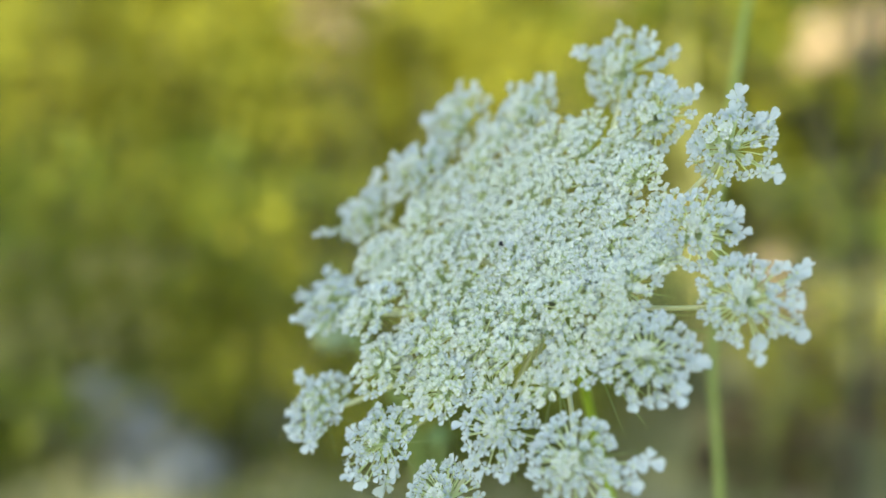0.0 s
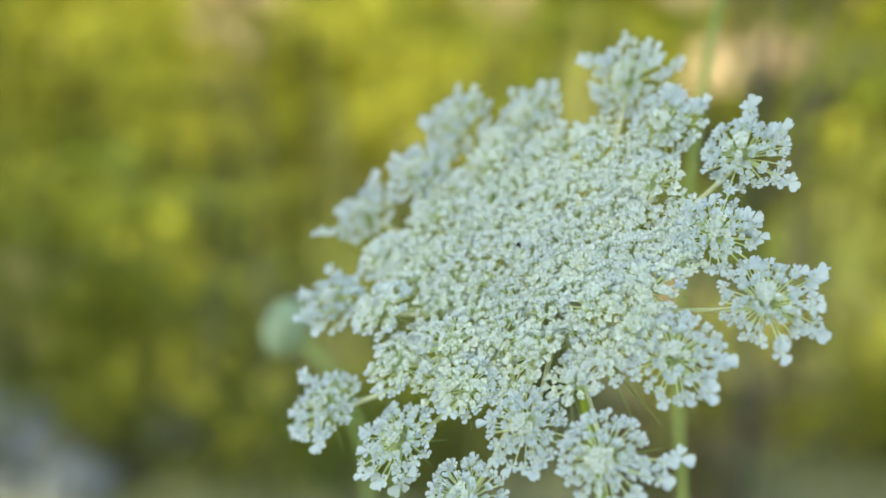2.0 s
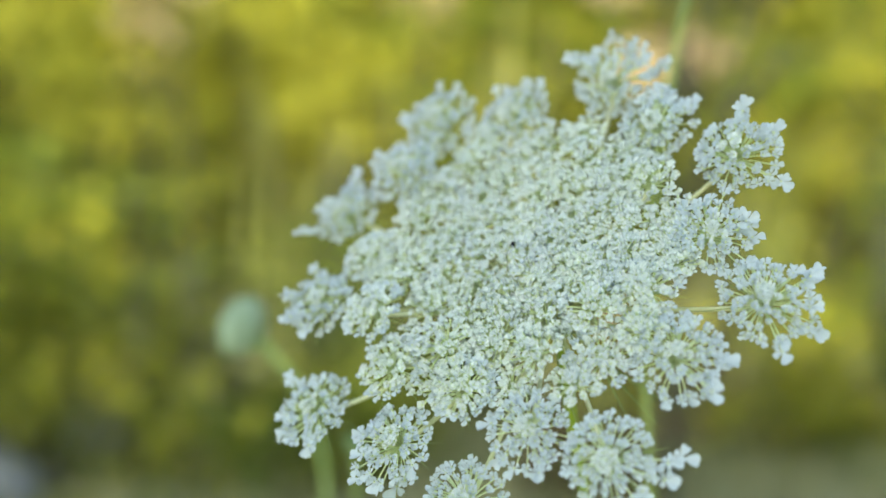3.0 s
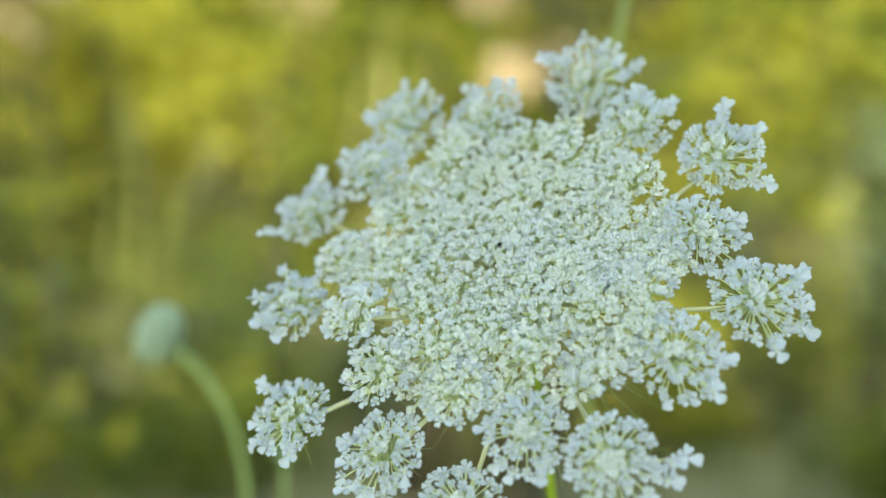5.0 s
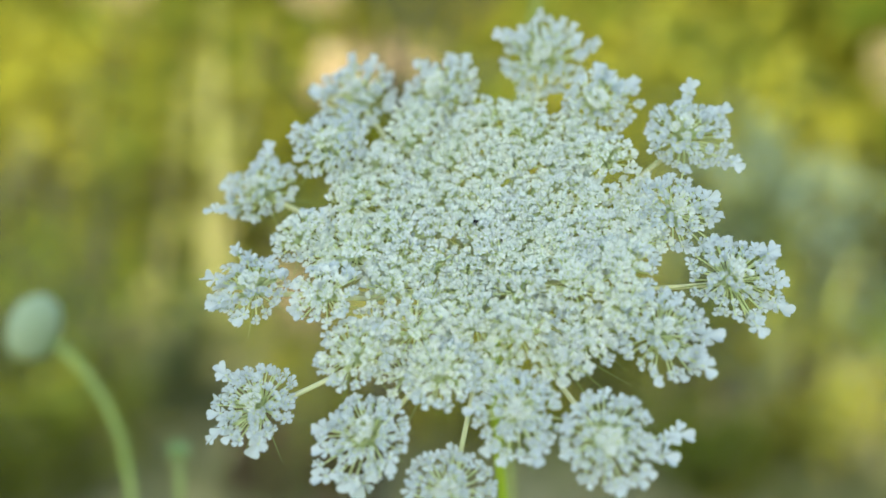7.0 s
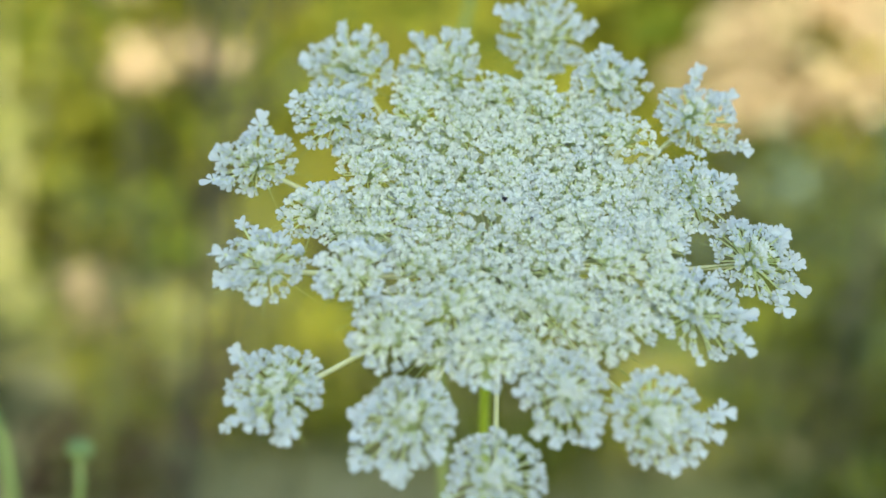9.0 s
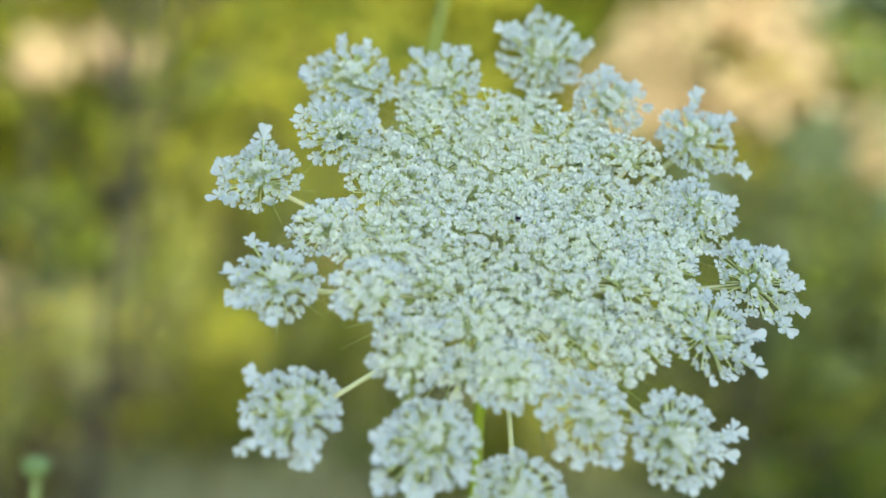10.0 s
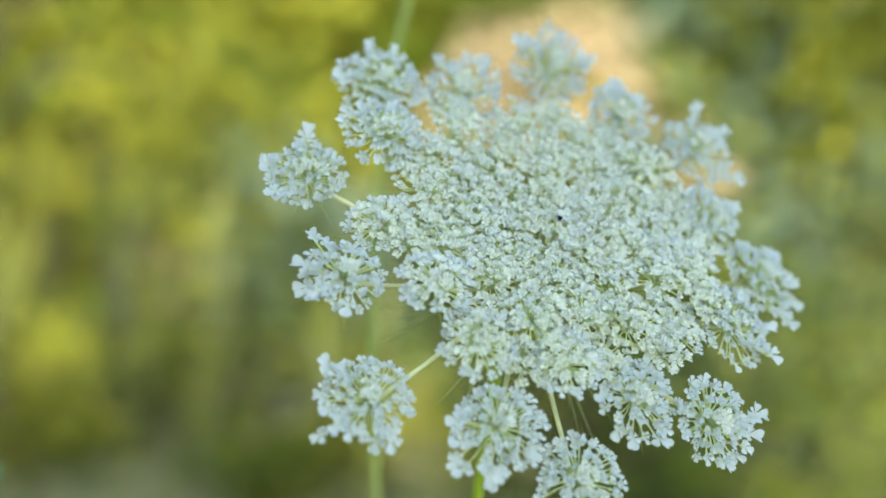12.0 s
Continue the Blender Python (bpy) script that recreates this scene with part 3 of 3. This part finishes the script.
# low plants; the dark ones stand in for shade on the sunlit ground
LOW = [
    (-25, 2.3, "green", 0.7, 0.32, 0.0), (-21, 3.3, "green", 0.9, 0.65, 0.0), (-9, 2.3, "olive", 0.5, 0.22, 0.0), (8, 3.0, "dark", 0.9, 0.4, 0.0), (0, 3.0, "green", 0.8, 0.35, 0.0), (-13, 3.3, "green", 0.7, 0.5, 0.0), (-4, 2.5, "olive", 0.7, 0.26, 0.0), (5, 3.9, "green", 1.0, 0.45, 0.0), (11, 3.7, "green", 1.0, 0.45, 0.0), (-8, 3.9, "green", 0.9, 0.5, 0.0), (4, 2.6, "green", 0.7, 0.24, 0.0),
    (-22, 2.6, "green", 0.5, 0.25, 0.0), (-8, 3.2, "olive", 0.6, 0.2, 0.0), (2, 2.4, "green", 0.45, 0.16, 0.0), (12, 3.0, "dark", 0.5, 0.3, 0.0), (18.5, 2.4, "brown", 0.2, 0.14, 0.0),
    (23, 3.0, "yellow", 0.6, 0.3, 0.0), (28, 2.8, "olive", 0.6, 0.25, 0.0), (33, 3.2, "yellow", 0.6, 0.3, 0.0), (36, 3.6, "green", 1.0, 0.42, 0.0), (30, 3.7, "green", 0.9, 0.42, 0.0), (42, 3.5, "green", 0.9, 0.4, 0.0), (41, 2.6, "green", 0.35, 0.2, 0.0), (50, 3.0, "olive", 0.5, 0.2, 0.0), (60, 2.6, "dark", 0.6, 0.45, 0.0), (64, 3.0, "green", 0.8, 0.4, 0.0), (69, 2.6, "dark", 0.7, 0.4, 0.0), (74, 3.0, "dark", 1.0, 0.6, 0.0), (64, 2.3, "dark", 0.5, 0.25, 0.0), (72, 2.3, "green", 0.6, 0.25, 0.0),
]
seed = 10
for group in (MID_LEFT, MID_RIGHT, LOW):
    for az, dist, kind, w, h, low in group:
        seed += 1
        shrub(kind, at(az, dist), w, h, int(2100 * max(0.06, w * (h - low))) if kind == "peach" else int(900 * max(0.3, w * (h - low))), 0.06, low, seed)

# the hedge that closes the view
rng = random.Random(5)
for row, (near, tall, step) in enumerate(((6.4, 2.6, 6.6), (8.6, 4.2, 6.2), (10.5, 5.5, 6.4))):
    for k in range(22):
        # bright and deep leaf tones alternate in place of sunlit and shaded clumps
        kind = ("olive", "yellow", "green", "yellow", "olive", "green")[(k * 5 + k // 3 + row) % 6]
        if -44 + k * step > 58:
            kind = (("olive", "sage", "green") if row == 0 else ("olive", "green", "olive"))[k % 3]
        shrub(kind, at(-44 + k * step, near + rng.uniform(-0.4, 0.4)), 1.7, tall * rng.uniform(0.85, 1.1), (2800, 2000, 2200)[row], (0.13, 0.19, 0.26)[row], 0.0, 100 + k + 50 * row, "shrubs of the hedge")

# the wood beyond
rng = random.Random(9)
g = Geo()
for k in range(230):
    az = rng.uniform(-60, 115)
    dist = rng.uniform(14, 17)
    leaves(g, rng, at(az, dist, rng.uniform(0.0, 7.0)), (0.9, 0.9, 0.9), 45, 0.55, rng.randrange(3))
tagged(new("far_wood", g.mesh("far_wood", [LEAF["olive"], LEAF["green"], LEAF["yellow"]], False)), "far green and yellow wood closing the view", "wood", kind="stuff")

# tall grass and weed stalks
STALKS = {
    "olive": surface("olive_stalk", (0.20, 0.20, 0.04), vary=0.2, scale=60, rough=0.6, second=(0.26, 0.24, 0.06), patch=3, island=0.3),
    "green": surface("green_stalk", (0.10, 0.17, 0.03), vary=0.2, scale=60, rough=0.6, second=(0.16, 0.2, 0.04), patch=3, island=0.3),
    "dark": surface("dark_stalk", (0.05, 0.055, 0.03), vary=0.2, scale=60, rough=0.7, second=(0.08, 0.07, 0.04), patch=3, island=0.3),
    "yellow": surface("straw_stalk", (0.42, 0.36, 0.12), vary=0.2, scale=60, rough=0.6, second=(0.36, 0.34, 0.1), patch=3, island=0.3),
}
STALK_WORDS = {"olive": "tuft of tall olive green grass stalks", "green": "tuft of tall green grass stalks", "dark": "tuft of tall dark withered weed stalks", "yellow": "tuft of tall straw-yellow grass stalks"}


def tall_grass(kind, place, width, height, count, seed):
    """A tuft of tall thin stalks with long blades."""
    rng = random.Random(seed)
    ob = thing("tall_grass", STALK_WORDS[kind], "grass", place, "tufts of tall grass")
    for k in range(count):
        g = Geo()
        a = rng.uniform(0, 6.28)
        b = Vector((math.cos(a), math.sin(a), 0)) * width * 0.3 * rng.random() - Vector((0, 0, 0.05))
        lean = Vector((rng.uniform(-1, 1), rng.uniform(-1, 1), 0)) * 0.09 * height
        h = height * rng.uniform(0.65, 1.1)
        pts = bezier(b, b + Vector((0, 0, h * 0.4)), b + lean * 0.4 + Vector((0, 0, h * 0.75)), b + lean + Vector((0, 0, h)), 7)
        tube(g, pts, [0.005, 0.0048, 0.0045, 0.004, 0.0035, 0.003, 0.0015], sides=5)
        for j in range(4):
            p = pts[1 + j]
            c = rng.uniform(0, 6.28)
            d = Vector((math.cos(c), math.sin(c), 0)) * rng.uniform(0.08, 0.2)
            w = Vector((-math.sin(c), math.cos(c), 0)) * 0.007
            q = [p, p + d * 0.4 + Vector((0, 0, 0.12)), p + d * 0.8 + Vector((0, 0, 0.17)), p + d * 1.2 + Vector((0, 0, 0.13))]
            g.add([tuple(q[0] - w * 0.5), tuple(q[0] + w * 0.5), tuple(q[1] - w), tuple(q[1] + w), tuple(q[2] - w * 0.7), tuple(q[2] + w * 0.7), tuple(q[3])], [(0, 1, 3, 2), (2, 3, 5, 4), (4, 5, 6)])
        part("stalk", g, [STALKS[kind]], ob)
    return ob


# azimuth, distance, kind, height, stalks
TUFTS = [
    (-21, 2.6, "olive", 0.55, 5), (-6, 2.4, "dark", 0.7, 4), (1, 3.0, "olive", 1.0, 5), (6, 3.2, "dark", 0.95, 6), (14, 3.2, "yellow", 1.2, 6), (20, 2.4, "olive", 0.45, 4),
    (27, 3.0, "olive", 1.0, 5), (34, 3.1, "dark", 0.9, 5), (39, 3.1, "olive", 0.9, 5), (45, 2.8, "olive", 0.7, 5), (59, 2.7, "dark", 0.9, 5), (66, 2.8, "olive", 0.7, 6), (74, 2.8, "olive", 0.9, 6),
]
for i, (az, dist, kind, h, n) in enumerate(TUFTS):
    tall_grass(kind, at(az, dist), 0.5, h, n, 300 + i)

# thin dark saplings
def sapling(points, radius, forks, twigs, seed, low_leaves=0, leaf_kind="brown"):
    """A slim trunk with forking branches, bare twigs and a few withered leaves."""
    rng = random.Random(seed)
    ob = thing("sapling", "thin dark sapling with a few withered leaves", "sapling", (0, 0, 0), "saplings")
    g = Geo()
    n = len(points)
    tube(g, points, [radius * (1 - 0.6 * i / n) for i in range(n)], sides=8)
    part("trunk", g, [TWIG], ob)
    lines = [(points, 0.3)]
    for at_point, end in forks:
        p, e = Vector(points[at_point]), Vector(end)
        line = bezier(p, p.lerp(e, 0.3) + Vector((0, 0, 0.04)), p.lerp(e, 0.7) + Vector((0, 0, 0.03)), e, 7)
        b = Geo()
        tube(b, line, [radius * (0.7 - 0.06 * i) for i in range(7)], sides=7)
        part("branch", b, [TWIG], ob)
        lines.append((line, 0.25))
    lv = Geo()
    for k in range(twigs):
        line, first = lines[k % len(lines)]
        f = rng.uniform(first, 0.95) * (len(line) - 1)
        i = int(f)
        p = Vector(line[i]).lerp(Vector(line[min(i + 1, len(line) - 1)]), f - i)
        d = Vector((rng.uniform(-1, 1), rng.uniform(-0.5, 0.5), rng.uniform(0.2, 0.9))).normalized() * rng.uniform(0.12, 0.3)
        b = Geo()
        tube(b, [p, p + d * 0.5 + Vector((0, 0, 0.01)), p + d], [radius * 0.35, radius * 0.25, radius * 0.1], sides=5)
        part("twig", b, [TWIG], ob)
        leaves(lv, rng, p + d, (0.05, 0.05, 0.05), 7, 0.035)
    for k in range(low_leaves):
        p = Vector(points[2]) + Vector((rng.uniform(-0.12, 0.12), rng.uniform(-0.08, 0.08), rng.uniform(-0.12, 0.14)))
        leaves(lv, rng, p, (0.06, 0.06, 0.05), 9, 0.045)
    part("leaves", lv, [LEAF[leaf_kind]], ob, smooth=False)


def stem_line(x0, y0, x1, y1, tall, wave):
    return [(x0 + (x1 - x0) * f + 0.012 * math.sin(7 * f + wave), y0 + (y1 - y0) * f, -0.03 + (tall + 0.03) * f) for f in (0, 0.15, 0.3, 0.45, 0.6, 0.75, 0.9, 1.0)]


sapling(stem_line(0.81, 2.03, 0.83, 2.03, 1.12, 0), 0.017, [(4, (0.52, 2.01, 0.96)), (4, (1.00, 2.0, 1.02)), (5, (0.74, 2.05, 1.20))], 9, 40, 7)
sapling(stem_line(-0.20, 4.04, -0.37, 4.03, 1.4, 1), 0.012, [(5, (-0.05, 4.05, 1.35))], 4, 41)
sapling(stem_line(1.15, 2.6, 1.18, 2.6, 1.7, 2), 0.013, [(4, (1.35, 2.55, 1.3))], 6, 42)

# grey stones on the ground
STONE = surface("grey_stone", (0.17, 0.165, 0.15), vary=0.25, scale=20, rough=0.85, bump=0.5, second=(0.22, 0.21, 0.19), patch=4)


def stone(place, sx, sy, sz, seed):
    g = Geo()
    blob(g, (0, 0, 0), 1, 1, 0, rings=9, sides=16)
    for arr in g.v:
        for v in arr:
            d = 1 + 0.22 * noise.noise(Vector((*(v * 1.3),)) + Vector((seed, 0, 0))) + 0.08 * noise.noise(Vector((*(v * 4),)))
            v *= d
            v[0] *= sx
            v[1] *= sy
            v[2] *= sz
    ob = new("stone", g.mesh("stone", [STONE]))
    ob.location = place
    return tagged(ob, "rounded weathered grey stone half sunk in the earth", "stone", "stones on the ground")


for i, (az, dist, sx, sy, sz) in enumerate(((-17.5, 2.65, 0.15, 0.14, 0.15), (-14.5, 2.5, 0.12, 0.12, 0.10), (-13, 2.3, 0.10, 0.10, 0.07), (-16, 2.3, 0.06, 0.06, 0.04))):
    stone(at(az, dist, 0.02), sx, sy, sz, 1.0 + 3.7 * i)

# grass between the plants
rng = random.Random(11)
GRASS = surface("meadow_grass_blade", (0.15, 0.17, 0.045), vary=0.2, scale=50, rough=0.6, through_light=0.3, second=(0.18, 0.155, 0.06), patch=1.5, island=0.3)
g = Geo()
for k in range(15000):
    p = at(rng.uniform(-40, 95), 0.9 + 5.5 * rng.random() ** 0.8) if k < 9000 else at(rng.uniform(95, 320), 0.3 + 5.5 * rng.random() ** 0.8)
    h = rng.uniform(0.06, 0.24)
    a = rng.uniform(0, 6.28)
    out = Vector((math.cos(a), math.sin(a), 0)) * h * rng.uniform(0.2, 0.7)
    side = Vector((-math.sin(a), math.cos(a), 0)) * rng.uniform(0.002, 0.005)
    b = p + Vector((0, 0, -0.05))
    m = b + out * 0.35 + Vector((0, 0, h * 0.65 + 0.04))
    t = b + out + Vector((0, 0, h + 0.04))
    g.add([tuple(b - side), tuple(b + side), tuple(m + side * 0.8), tuple(m - side * 0.8), tuple(t)], [(0, 1, 2, 3), (3, 2, 4)])
tagged(new("meadow_grass", g.mesh("meadow_grass", [GRASS], False)), "short green and dry grass on the ground", "grass", kind="stuff")

# an unseen tree, added so that its crown keeps the sun off the flower
tree = thing("unseen_shade_tree", "unseen leafy tree, added to shade the flower from the sun", "tree")
centre = Vector((0.03, 0.24, 0.8)) + sun_dir * 8.0
g = Geo()
foot = (centre.x, centre.y, -0.05)
tube(g, bezier(foot, (centre.x + 0.1, centre.y, centre.z * 0.3), (centre.x - 0.1, centre.y + 0.05, centre.z * 0.6), centre, 9), [0.13, 0.12, 0.11, 0.10, 0.09, 0.08, 0.06, 0.05, 0.03], sides=10)
part("trunk", g, [BARK], tree)
rng = random.Random(21)
crown = Geo()
for k in range(64):
    while True:
        d = Vector([rng.uniform(-1, 1) for i in range(3)])
        if d.length < 1:
            break
    # last four clumps hang aside, added to shade ground on the left
    c = centre + d * SHADE if k < 60 else centre + Vector((-1.6, 0.95, 0.1)) + d * 0.75
    leaves(crown, rng, c, (0.45, 0.45, 0.4), 110, 0.2)
    b = Geo()
    tube(b, [centre - Vector((0, 0, 0.6)), centre.lerp(c, 0.6) - Vector((0, 0, 0.2)), c], [0.04, 0.025, 0.01], sides=6)
    part("limb", b, [BARK], tree)
part("crown", crown, [LEAF["green"]], tree, smooth=False)
